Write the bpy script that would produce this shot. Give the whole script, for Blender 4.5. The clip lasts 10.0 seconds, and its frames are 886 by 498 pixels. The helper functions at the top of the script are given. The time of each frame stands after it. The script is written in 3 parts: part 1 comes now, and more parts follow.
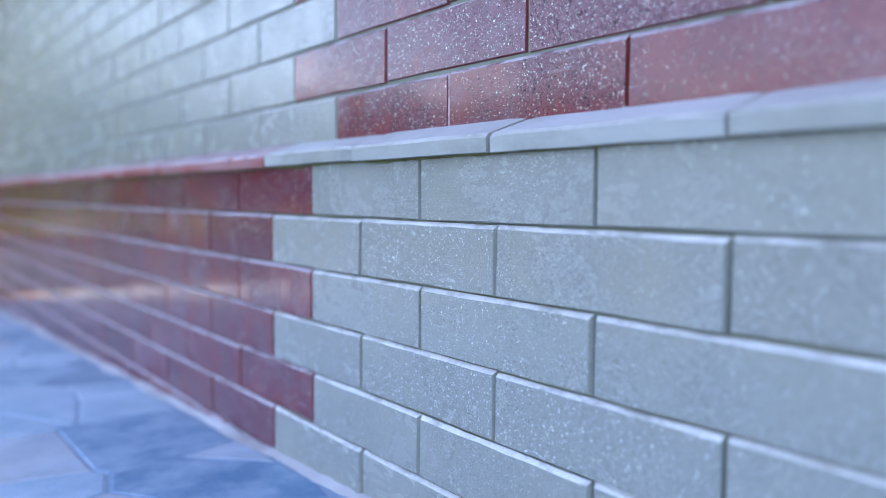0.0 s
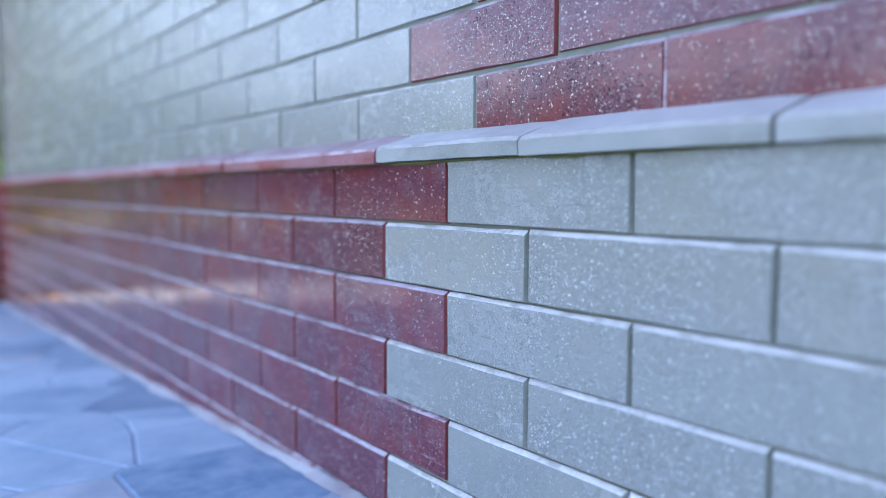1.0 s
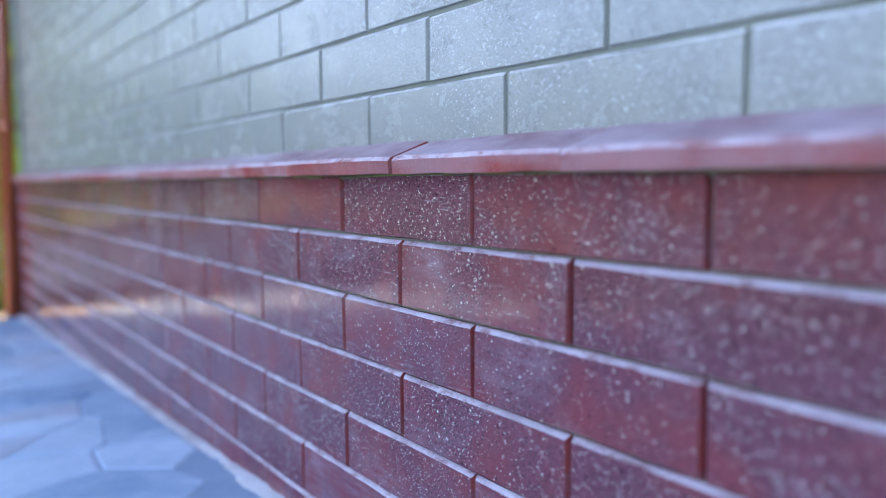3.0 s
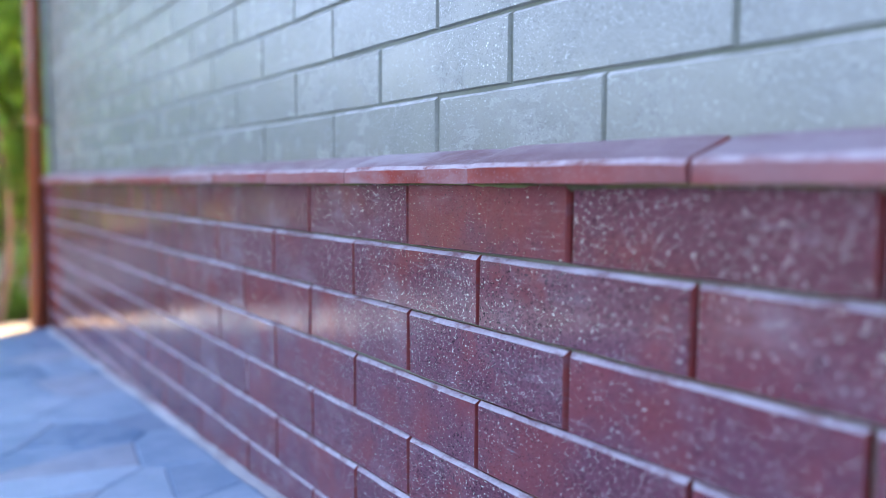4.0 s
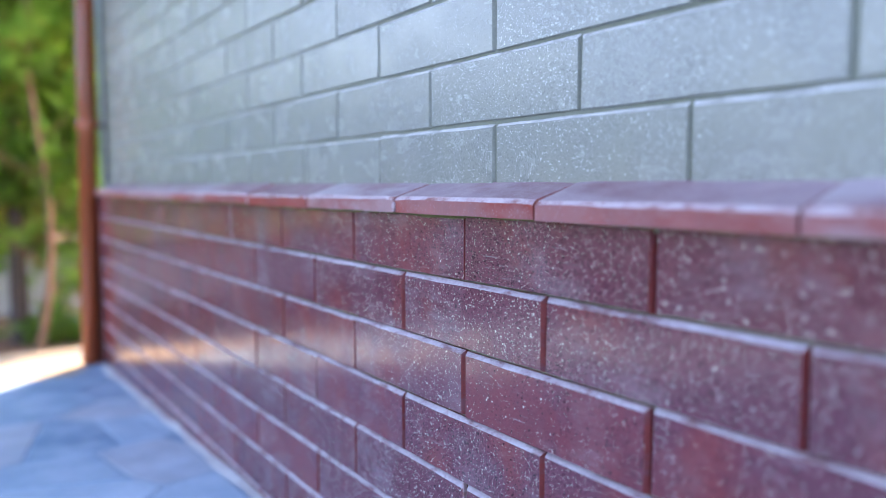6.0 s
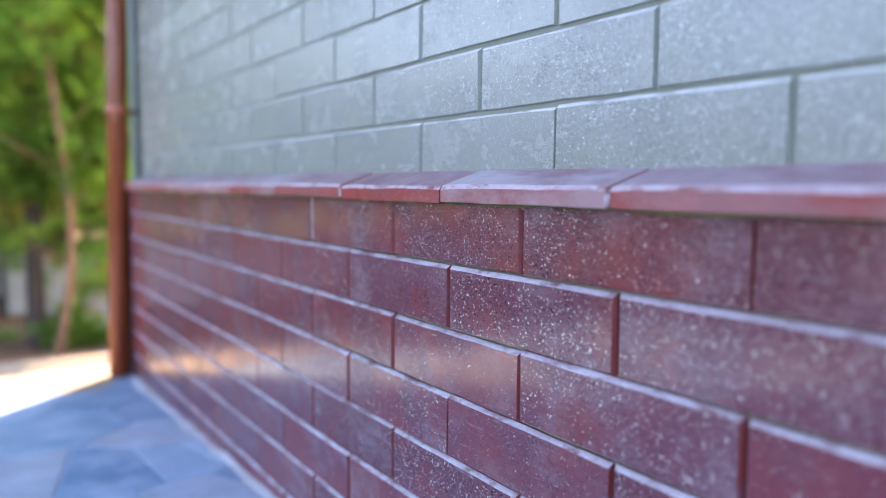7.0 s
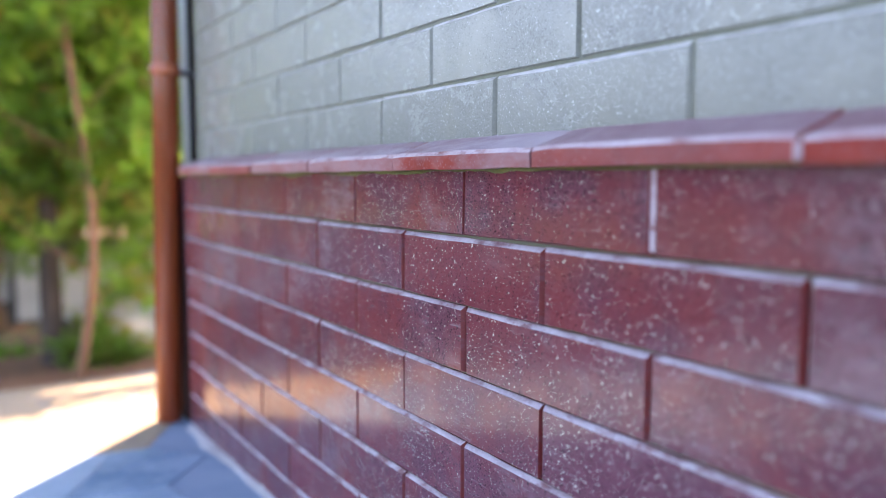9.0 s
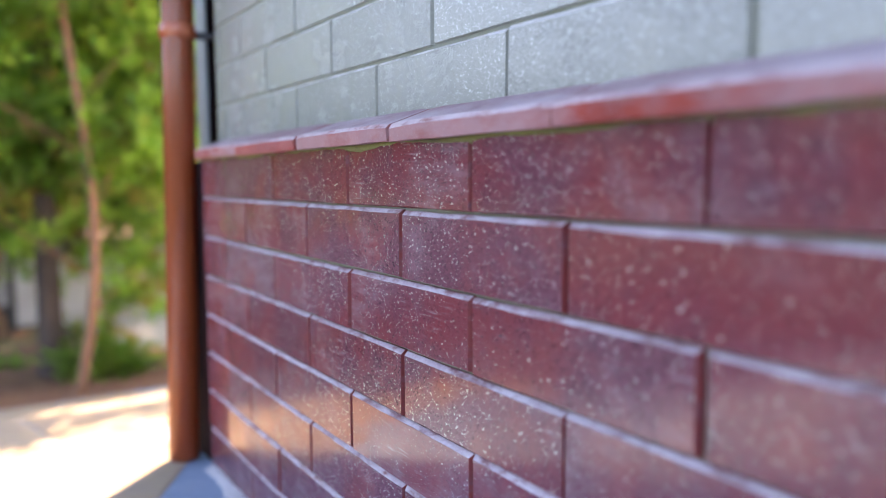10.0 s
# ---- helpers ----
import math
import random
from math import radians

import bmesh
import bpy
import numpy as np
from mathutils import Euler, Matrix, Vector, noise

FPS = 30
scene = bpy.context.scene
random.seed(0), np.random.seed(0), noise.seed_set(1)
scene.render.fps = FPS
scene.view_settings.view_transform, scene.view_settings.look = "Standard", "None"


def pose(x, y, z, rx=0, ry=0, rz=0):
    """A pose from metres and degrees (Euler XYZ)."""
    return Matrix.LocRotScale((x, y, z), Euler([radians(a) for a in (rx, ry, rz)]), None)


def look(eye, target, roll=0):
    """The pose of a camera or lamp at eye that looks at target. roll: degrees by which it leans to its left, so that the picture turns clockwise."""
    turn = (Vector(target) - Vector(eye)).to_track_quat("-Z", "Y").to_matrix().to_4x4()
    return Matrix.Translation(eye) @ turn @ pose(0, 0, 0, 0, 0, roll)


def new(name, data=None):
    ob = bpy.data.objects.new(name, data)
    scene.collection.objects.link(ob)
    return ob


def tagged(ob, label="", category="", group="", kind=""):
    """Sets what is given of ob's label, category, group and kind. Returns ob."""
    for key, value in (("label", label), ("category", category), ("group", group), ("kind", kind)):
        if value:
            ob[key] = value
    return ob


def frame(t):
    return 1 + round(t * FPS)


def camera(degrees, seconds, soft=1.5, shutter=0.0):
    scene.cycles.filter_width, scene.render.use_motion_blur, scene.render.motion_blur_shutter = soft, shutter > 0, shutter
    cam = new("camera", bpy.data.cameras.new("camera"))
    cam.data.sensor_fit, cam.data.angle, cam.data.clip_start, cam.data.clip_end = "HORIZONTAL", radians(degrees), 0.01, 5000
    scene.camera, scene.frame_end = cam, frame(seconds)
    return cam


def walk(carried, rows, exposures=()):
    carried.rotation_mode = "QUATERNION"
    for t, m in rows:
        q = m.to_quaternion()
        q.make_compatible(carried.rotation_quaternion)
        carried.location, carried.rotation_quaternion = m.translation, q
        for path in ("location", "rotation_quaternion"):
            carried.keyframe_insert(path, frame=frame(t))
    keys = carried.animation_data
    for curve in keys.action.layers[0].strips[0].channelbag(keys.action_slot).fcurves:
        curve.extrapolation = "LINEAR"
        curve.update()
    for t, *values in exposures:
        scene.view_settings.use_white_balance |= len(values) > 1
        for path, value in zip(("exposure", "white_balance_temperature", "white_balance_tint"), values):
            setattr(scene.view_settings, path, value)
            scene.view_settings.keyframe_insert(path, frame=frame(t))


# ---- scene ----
cam = camera(60.4, 10.0, soft=0.9)
cam.data.dof.use_dof = True
cam.data.dof.focus_distance = 0.82
cam.data.dof.aperture_fstop = 1.9
PATH = [
    (0, (-0.508, -0.964, 0.522), (0.709, 0.617, 0.385), 0.2),
    (0.5, (-0.506, -0.846, 0.524), (0.708, 0.737, 0.38), 0.1),
    (1, (-0.516, -0.681, 0.533), (0.681, 0.914, 0.379), -0.1),
    (1.5, (-0.506, -0.521, 0.543), (0.671, 1.088, 0.385), -0.3),
    (2, (-0.482, -0.355, 0.542), (0.679, 1.265, 0.376), -0.5),
    (2.2, (-0.473, -0.293, 0.541), (0.685, 1.33, 0.378), -0.3),
    (3.3, (-0.45, 0.05, 0.565), (0.721, 1.66, 0.378), -0.5),
    (3.5, (-0.453, 0.128, 0.562), (0.716, 1.741, 0.393), -0.1),
    (4, (-0.472, 0.304, 0.567), (0.68, 1.93, 0.394), 0.1),
    (4.5, (-0.472, 0.443, 0.576), (0.664, 2.081, 0.408), 0.1),
    (5, (-0.466, 0.583, 0.584), (0.655, 2.231, 0.416), 0.0),
    (5.5, (-0.464, 0.729, 0.582), (0.647, 2.383, 0.415), -0.0),
    (6, (-0.47, 0.893, 0.599), (0.632, 2.553, 0.432), -0.1),
    (6.2, (-0.478, 0.958, 0.602), (0.623, 2.619, 0.439), -0.0),
    (7.5, (-0.474, 1.408, 0.573), (0.598, 3.088, 0.401), 0.5),
    (8, (-0.474, 1.584, 0.571), (0.591, 3.268, 0.398), 0.4),
    (8.5, (-0.473, 1.742, 0.575), (0.6, 3.42, 0.399), 0.2),
    (9, (-0.454, 1.931, 0.556), (0.62, 3.609, 0.373), -0.0),
    (9.5, (-0.429, 2.108, 0.536), (0.64, 3.788, 0.35), -0.2),
    (10, (-0.391, 2.287, 0.528), (0.672, 3.971, 0.342), -0.3),
]
walk(cam, [(t, look(eye, target, roll)) for t, eye, target, roll in PATH],
     exposures=[(0.0, 2.80, 6900, 24), (5.0, 2.82, 6950, 24), (7.5, 2.80, 7200, 25), (10.0, 2.74, 7700, 27)])

# ---- light ----
SUN_UP, SUN_TURN = radians(45), radians(43)
world = bpy.data.worlds.new("sky")
scene.world = world
world.use_nodes = True
wn = world.node_tree
wn.nodes.clear()
sky = wn.nodes.new("ShaderNodeTexSky")
sky.sky_type = "NISHITA"
sky.sun_disc = False
sky.sun_elevation, sky.sun_rotation = SUN_UP, SUN_TURN
sky.air_density, sky.dust_density = 1.0, 0.6
wback = wn.nodes.new("ShaderNodeBackground")
wback.inputs["Strength"].default_value = 0.13
wout = wn.nodes.new("ShaderNodeOutputWorld")
wn.links.new(sky.outputs[0], wback.inputs["Color"])
wn.links.new(wback.outputs[0], wout.inputs["Surface"])

lamp = bpy.data.lights.new("sun", "SUN")
lamp.energy, lamp.angle, lamp.color = 4.4, radians(0.6), (1.0, 0.80, 0.56)
sun = new("sun", lamp)
to_sun = Vector((math.sin(SUN_TURN) * math.cos(SUN_UP), math.cos(SUN_TURN) * math.cos(SUN_UP), math.sin(SUN_UP)))
sun.matrix_world = look(to_sun * 30, (0, 0, 0))


# ---- materials ----
class Nodes:
    """A small wrapper that builds one procedural material."""

    def __init__(self, name):
        self.mat = bpy.data.materials.new(name)
        self.mat.use_nodes = True
        self.t = self.mat.node_tree
        self.bsdf = self.t.nodes["Principled BSDF"]
        self.co = self.t.nodes.new("ShaderNodeTexCoord").outputs["Object"]

    def link(self, a, b):
        self.t.links.new(a, b)

    def set(self, socket, v):
        if hasattr(v, "links"):
            self.link(v, socket)
        else:
            socket.default_value = v

    def world_co(self):
        return self.t.nodes.new("ShaderNodeNewGeometry").outputs["Position"]

    def random(self):
        return self.t.nodes.new("ShaderNodeObjectInfo").outputs["Random"]

    def island(self):
        return self.t.nodes.new("ShaderNodeNewGeometry").outputs["Random Per Island"]

    def noise(self, scale, detail=3.0, rough=0.55, co=None, out="Fac", stretch=None):
        n = self.t.nodes.new("ShaderNodeTexNoise")
        n.inputs["Scale"].default_value, n.inputs["Detail"].default_value, n.inputs["Roughness"].default_value = scale, detail, rough
        co = co or self.co
        if stretch:
            m = self.t.nodes.new("ShaderNodeMapping")
            m.inputs["Scale"].default_value = stretch
            self.link(co, m.inputs["Vector"])
            co = m.outputs[0]
        self.link(co, n.inputs["Vector"])
        return n.outputs[out]

    def voronoi(self, scale, co=None, out="Distance", feature="F1", jitter=1.0):
        n = self.t.nodes.new("ShaderNodeTexVoronoi")
        n.feature = feature
        n.inputs["Scale"].default_value, n.inputs["Randomness"].default_value = scale, jitter
        self.link(co or self.co, n.inputs["Vector"])
        return n.outputs[out]

    def ramp(self, fac, a, b, lo=0.0, hi=1.0):
        n = self.t.nodes.new("ShaderNodeMapRange")
        n.inputs["From Min"].default_value, n.inputs["From Max"].default_value = a, b
        n.inputs["To Min"].default_value, n.inputs["To Max"].default_value = lo, hi
        self.set(n.inputs["Value"], fac)
        return n.outputs[0]

    def maths(self, op, a, b=0.0):
        n = self.t.nodes.new("ShaderNodeMath")
        n.operation = op
        self.set(n.inputs[0], a), self.set(n.inputs[1], b)
        return n.outputs[0]

    def mix(self, fac, a, b):
        n = self.t.nodes.new("ShaderNodeMix")
        n.data_type = "RGBA"
        self.set(n.inputs[0], fac)
        for s, v in ((n.inputs[6], a), (n.inputs[7], b)):
            self.set(s, (*v, 1) if isinstance(v, tuple) else v)
        return n.outputs[2]

    def shift(self, amount):
        """Object coordinates moved by the object's random number, so that no two pieces look alike."""
        n = self.t.nodes.new("ShaderNodeVectorMath")
        n.operation = "ADD"
        c = self.t.nodes.new("ShaderNodeCombineXYZ")
        r = self.maths("MULTIPLY", self.random(), amount)
        for k in range(3):
            self.link(r, c.inputs[k])
        self.link(self.co, n.inputs[0]), self.link(c.outputs[0], n.inputs[1])
        return n.outputs[0]

    def bump(self, height, strength, dist, base=None):
        n = self.t.nodes.new("ShaderNodeBump")
        n.inputs["Strength"].default_value, n.inputs["Distance"].default_value = strength, dist
        self.set(n.inputs["Height"], height)
        if base is not None:
            self.link(base, n.inputs["Normal"])
        return n.outputs[0]

    def done(self, color, rough, normal=None, metal=0.0, **more):
        b = self.bsdf
        self.set(b.inputs["Base Color"], (*color, 1) if isinstance(color, tuple) else color)
        self.set(b.inputs["Roughness"], rough)
        b.inputs["Metallic"].default_value = metal
        if normal is not None:
            self.link(normal, b.inputs["Normal"])
        for k, v in more.items():
            self.set(b.inputs[k.replace("_", " ")], v)
        return self.mat


def brick_material(name, body, deep, warm, light, dark, haze, gloss, speck, sheen, mottle):
    n = Nodes(name)
    co = n.shift(37.0)
    # where the grinding has opened the aggregate the face is greyer and full of grains, elsewhere plain
    dense = n.ramp(n.maths("ADD", n.noise(9, 4, 0.6, co), n.ramp(n.random(), 0, 1, -0.1, 0.13)), 0.38, 0.56)
    tone = n.mix(n.random(), body, warm)
    tone = n.mix(n.maths("MULTIPLY", dense, 0.85), tone, deep)
    tone = n.mix(n.ramp(n.noise(24, 5, 0.7, co), 0.42, 0.7, 0, mottle), tone, tuple(0.62 * v for v in deep))
    tone = n.mix(n.ramp(n.noise(120, 4, 0.75, co), 0.5, 0.72, 0, mottle), tone, tuple(0.5 * v for v in deep))
    # cream and black grains of uneven shape and size
    warp = n.t.nodes.new("ShaderNodeVectorMath")
    warp.operation = "MULTIPLY_ADD"
    n.link(n.noise(420, 2, 0.6, co, "Color"), warp.inputs[0])
    warp.inputs[1].default_value = (0.0022, 0.0022, 0.0022)
    n.link(co, warp.inputs[2])
    bent = warp.outputs[0]
    pale, black = None, None
    for scale, share in ((430, speck * 0.8), (640, speck), (950, speck * 1.2)):
        grain = n.voronoi(scale, bent)
        sep = n.t.nodes.new("ShaderNodeSeparateColor")
        n.link(n.voronoi(scale, bent, "Color"), sep.inputs[0])
        inside = n.maths("LESS_THAN", grain, n.ramp(sep.outputs[1], 0, 1, 0.16, 0.5))
        p = n.maths("MULTIPLY", inside, n.maths("GREATER_THAN", sep.outputs[0], n.ramp(dense, 0, 1, 1 - 0.3 * share, 1 - share)))
        k = n.maths("MULTIPLY", inside, n.maths("LESS_THAN", sep.outputs[0], n.ramp(dense, 0, 1, 0.9 * share, 4.2 * share)))
        pale = p if pale is None else n.maths("MAXIMUM", pale, p)
        black = k if black is None else n.maths("MAXIMUM", black, k)
    fine = n.noise(900, 2, 0.6, co)
    tone = n.mix(n.ramp(fine, 0.4, 0.75, 0, 0.06), tone, light)
    tone = n.mix(n.maths("MULTIPLY", black, 0.9), tone, dark)
    tone = n.mix(n.maths("MULTIPLY", pale, n.ramp(n.noise(260, 2, 0.5, co), 0.35, 0.65, 0.5, 1.0)), tone, light)
    # a whitish lime bloom in clouds, and fine scratchy streaks along the brick
    cloud = n.maths("MULTIPLY", n.ramp(n.noise(7, 4, 0.62, co), 0.5, 0.78), n.ramp(n.noise(60, 3, 0.7, co, stretch=(1, 0.25, 1.6)), 0.3, 0.75))
    streak = n.maths("MULTIPLY", n.ramp(n.noise(11, 3, 0.6, co), 0.52, 0.66), n.ramp(n.noise(190, 4, 0.75, co, stretch=(1, 0.1, 1.5)), 0.56, 0.68))
    tone = n.mix(n.maths("MULTIPLY", n.maths("MAXIMUM", cloud, n.maths("MULTIPLY", streak, 0.9)), haze), tone, (0.66, 0.66, 0.70))
    h = n.bump(n.noise(16, 2, 0.5, co), 0.02, 0.002)
    h = n.bump(n.maths("ADD", n.maths("MULTIPLY", fine, 0.4), n.maths("MULTIPLY", black, -1.0)), 0.08, 0.0005, h)
    r = n.ramp(n.noise(18, 4, 0.6, co), 0.3, 0.7, gloss - 0.05, gloss + 0.08)
    r = n.maths("ADD", r, n.maths("MULTIPLY", cloud, 0.2))
    # the dark grains are small pits that give no gloss
    return n.done(tone, r, h, Specular_IOR_Level=n.ramp(black, 0, 1, sheen, 0.0))


RED = brick_material("red_ground_brick", (0.205, 0.030, 0.042), (0.168, 0.048, 0.077), (0.235, 0.038, 0.038), (0.76, 0.68, 0.58), (0.008, 0.005, 0.008), 0.26, 0.11, 0.075, 0.55, 0.35)
GREY = brick_material("grey_ground_brick", (0.312, 0.325, 0.286), (0.290, 0.306, 0.278), (0.295, 0.302, 0.255), (0.76, 0.78, 0.76), (0.19, 0.195, 0.175), 0.18, 0.22, 0.09, 0.85, 0.14)


def moulded_material(name, body, stain, worn=None):
    """The plain moulded skin of a brick's chamfers, which the grinding has not touched."""
    n = Nodes(name)
    co = n.shift(19.0)
    tone = n.mix(n.ramp(n.noise(30, 4, 0.6, co), 0.35, 0.7), body, stain)
    tone = n.mix(n.ramp(n.noise(300, 3, 0.6, co), 0.45, 0.8, 0, 0.5), tone, tuple(min(1, 1.4 * v) for v in body))
    if worn:
        tone = n.mix(n.ramp(n.noise(26, 5, 0.7, co, stretch=(1, 1, 3)), 0.5, 0.64), tone, worn)
    return n.done(tone, 0.5, n.bump(n.noise(220, 4, 0.7, co), 0.35, 0.0008))


RED_EDGE = moulded_material("red_moulded_edge", (0.22, 0.028, 0.024), (0.17, 0.024, 0.026), (0.19, 0.055, 0.065))
GREY_EDGE = moulded_material("grey_moulded_edge", (0.29, 0.30, 0.26), (0.23, 0.24, 0.20))
# paler top chamfers: sky light on the upward edges, put into their colour
RED_TOP_LIT = moulded_material("skylit_red_edge", (0.50, 0.45, 0.50), (0.36, 0.27, 0.31), (0.22, 0.10, 0.11))
GREY_TOP_LIT = moulded_material("skylit_grey_edge", (0.66, 0.66, 0.65), (0.52, 0.52, 0.50), (0.38, 0.38, 0.35))

# pale sill chamfers: an edge highlight put into the colour, broken by wear
CAP_EDGE = moulded_material("highlit_worn_sill_edge_and_mortar", (0.50, 0.42, 0.45), (0.38, 0.24, 0.26), (0.24, 0.07, 0.06))
GREY_EDGE_PALE = moulded_material("highlit_worn_grey_sill_edge", (0.42, 0.42, 0.40), (0.34, 0.34, 0.31), (0.27, 0.28, 0.24))


def cap_material(name, body, worn, pale, smooth=0.29, sheen=0.9):
    n = Nodes(name)
    co = n.shift(23.0)
    tone = n.mix(n.ramp(n.noise(20, 5, 0.65, co), 0.35, 0.7), body, worn)
    tone = n.mix(n.maths("MULTIPLY", n.ramp(n.random(), 0.1, 0.9, 0.12, 0.75), n.ramp(n.noise(14, 5, 0.65, co, stretch=(1, 0.4, 1)), 0.36, 0.56)), tone, pale)
    spots = n.ramp(n.voronoi(230, co), 0.12, 0.3, 1, 0)
    tone = n.mix(n.maths("MULTIPLY", spots, 0.4), tone, pale)
    h = n.bump(n.noise(45, 4, 0.6, co), 0.3, 0.003)
    h = n.bump(n.noise(160, 5, 0.7, co), 0.4, 0.0012, h)
    return n.done(tone, n.ramp(n.noise(30, 3, 0.5, co), 0.3, 0.7, smooth - 0.09, smooth + 0.09), h, Specular_IOR_Level=sheen)


# sill tops paler than the fronts, the sky's light painted into them
RED_CAP_TOP = cap_material("skylit_weathered_red_sill_top", (0.27, 0.13, 0.15), (0.20, 0.085, 0.105), (0.46, 0.40, 0.44), 0.4, 0.5)
GREY_CAP_TOP = cap_material("skylit_weathered_grey_sill_top", (0.42, 0.43, 0.42), (0.35, 0.36, 0.35), (0.54, 0.55, 0.56), 0.5, 0.35)
RED_CAP = cap_material("red_sill_brick", (0.36, 0.040, 0.024), (0.24, 0.032, 0.026), (0.40, 0.27, 0.28), 0.55, 0.35)
GREY_CAP = cap_material("grey_sill_brick", (0.33, 0.335, 0.285), (0.25, 0.26, 0.22), (0.45, 0.46, 0.43), 0.55, 0.4)


def mortar_material(name, body, stain, scale=60):
    n = Nodes(name)
    w = n.world_co()
    tone = n.mix(n.ramp(n.noise(7, 4, 0.6, w), 0.35, 0.7), body, stain)
    tone = n.mix(n.ramp(n.noise(400, 2, 0.6, w), 0.3, 0.8, 0, 0.5), tone, tuple(0.6 * v for v in body))
    return n.done(tone, 0.9, n.bump(n.noise(scale * 4, 5, 0.7, w), 0.6, 0.002))


MORTAR = mortar_material("grey_green_mortar", (0.30, 0.31, 0.24), (0.22, 0.23, 0.16))
MORTAR_PALE = mortar_material("pale_green_grey_mortar", (0.31, 0.33, 0.27), (0.24, 0.26, 0.19))
MOSS = mortar_material("mossy_mortar", (0.14, 0.115, 0.05), (0.29, 0.29, 0.07))
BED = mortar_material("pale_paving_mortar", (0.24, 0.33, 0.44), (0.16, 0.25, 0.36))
PLASTER = mortar_material("pale_plaster", (0.72, 0.70, 0.66), (0.6, 0.58, 0.55), 20)
FILLET = mortar_material("rough_pinkish_mortar", (0.50, 0.50, 0.52), (0.30, 0.27, 0.28), 25)
CONCRETE = mortar_material("pale_concrete", (0.55, 0.53, 0.49), (0.45, 0.43, 0.40), 20)
SLATE = mortar_material("slate_grey_render", (0.12, 0.13, 0.14), (0.085, 0.09, 0.10), 20)


# blue-grey stone, its blue deepened with the sky's colour in the shade
def stone_material():
    n = Nodes("shade_blue_grey_flagstone")
    co = n.shift(11.0)
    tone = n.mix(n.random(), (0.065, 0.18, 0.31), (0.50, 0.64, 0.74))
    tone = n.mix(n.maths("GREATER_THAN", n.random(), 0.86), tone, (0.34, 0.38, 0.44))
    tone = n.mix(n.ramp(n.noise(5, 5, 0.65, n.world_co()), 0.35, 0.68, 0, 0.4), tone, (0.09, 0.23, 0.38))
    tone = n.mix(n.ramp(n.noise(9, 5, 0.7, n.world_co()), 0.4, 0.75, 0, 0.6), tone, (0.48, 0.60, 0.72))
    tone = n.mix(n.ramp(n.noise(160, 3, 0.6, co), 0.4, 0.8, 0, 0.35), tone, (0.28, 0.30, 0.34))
    h = n.bump(n.noise(9, 5, 0.6, co), 0.5, 0.006)
    h = n.bump(n.noise(140, 4, 0.65, co), 0.3, 0.001, h)
    return n.done(tone, n.ramp(n.noise(12, 3, 0.5, co), 0.3, 0.7, 0.42, 0.62), h)


STONE = stone_material()


# paving past the wall's end, with the sun's warmth put into its colour
def sun_stone_material():
    n = Nodes("sun_toned_sandy_flagstone")
    co = n.shift(7.0)
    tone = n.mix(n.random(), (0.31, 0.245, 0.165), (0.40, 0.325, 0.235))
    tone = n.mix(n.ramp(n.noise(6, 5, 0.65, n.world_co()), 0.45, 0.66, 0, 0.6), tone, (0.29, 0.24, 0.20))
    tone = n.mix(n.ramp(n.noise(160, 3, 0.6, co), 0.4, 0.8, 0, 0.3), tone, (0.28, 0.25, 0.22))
    h = n.bump(n.noise(9, 5, 0.6, co), 0.4, 0.005)
    h = n.bump(n.noise(140, 4, 0.65, co), 0.3, 0.001, h)
    return n.done(tone, n.ramp(n.noise(12, 3, 0.5, co), 0.3, 0.7, 0.5, 0.7), h)


SUN_STONE = sun_stone_material()


def soil_material():
    n = Nodes("brown_soil")
    w = n.world_co()
    tone = n.mix(n.ramp(n.noise(2.5, 5, 0.65, w), 0.35, 0.68), (0.10, 0.045, 0.026), (0.19, 0.085, 0.045))
    tone = n.mix(n.ramp(n.noise(38, 4, 0.7, w), 0.5, 0.72), tone, (0.24, 0.15, 0.07))
    tone = n.mix(n.ramp(n.noise(0.9, 4, 0.6, w), 0.52, 0.62), tone, (0.06, 0.085, 0.028))
    # dry lawn away from the bed under the trees
    xyz = n.t.nodes.new("ShaderNodeSeparateXYZ")
    n.link(w, xyz.inputs[0])
    bed = n.maths("MULTIPLY", n.ramp(xyz.outputs[1], 4.7, 5.0), n.ramp(n.maths("ABSOLUTE", xyz.outputs[0]), 3.5, 4.5, 1, 0))
    lawn = n.mix(n.ramp(n.noise(0.7, 5, 0.65, w), 0.35, 0.65), (0.03, 0.05, 0.02), (0.055, 0.065, 0.035))
    tone = n.mix(bed, lawn, tone)
    return n.done(tone, 0.95, n.bump(n.noise(30, 5, 0.7, w), 0.8, 0.02))


SOIL = soil_material()


def paint_material():
    n = Nodes("red_brown_enamel")
    w = n.world_co()
    tone = n.mix(n.ramp(n.noise(9, 4, 0.6, w, stretch=(1, 1, 0.2)), 0.4, 0.75), (0.50, 0.125, 0.045), (0.38, 0.085, 0.035))
    tone = n.mix(n.ramp(n.noise(80, 3, 0.6, w), 0.62, 0.8, 0, 0.4), tone, (0.30, 0.20, 0.17))
    return n.done(tone, n.ramp(n.noise(24, 3, 0.5, w), 0.3, 0.7, 0.12, 0.22), n.bump(n.noise(14, 2, 0.5, w), 0.03, 0.003), Specular_IOR_Level=0.7, Coat_Weight=0.3, Coat_Roughness=0.08)


ENAMEL = paint_material()


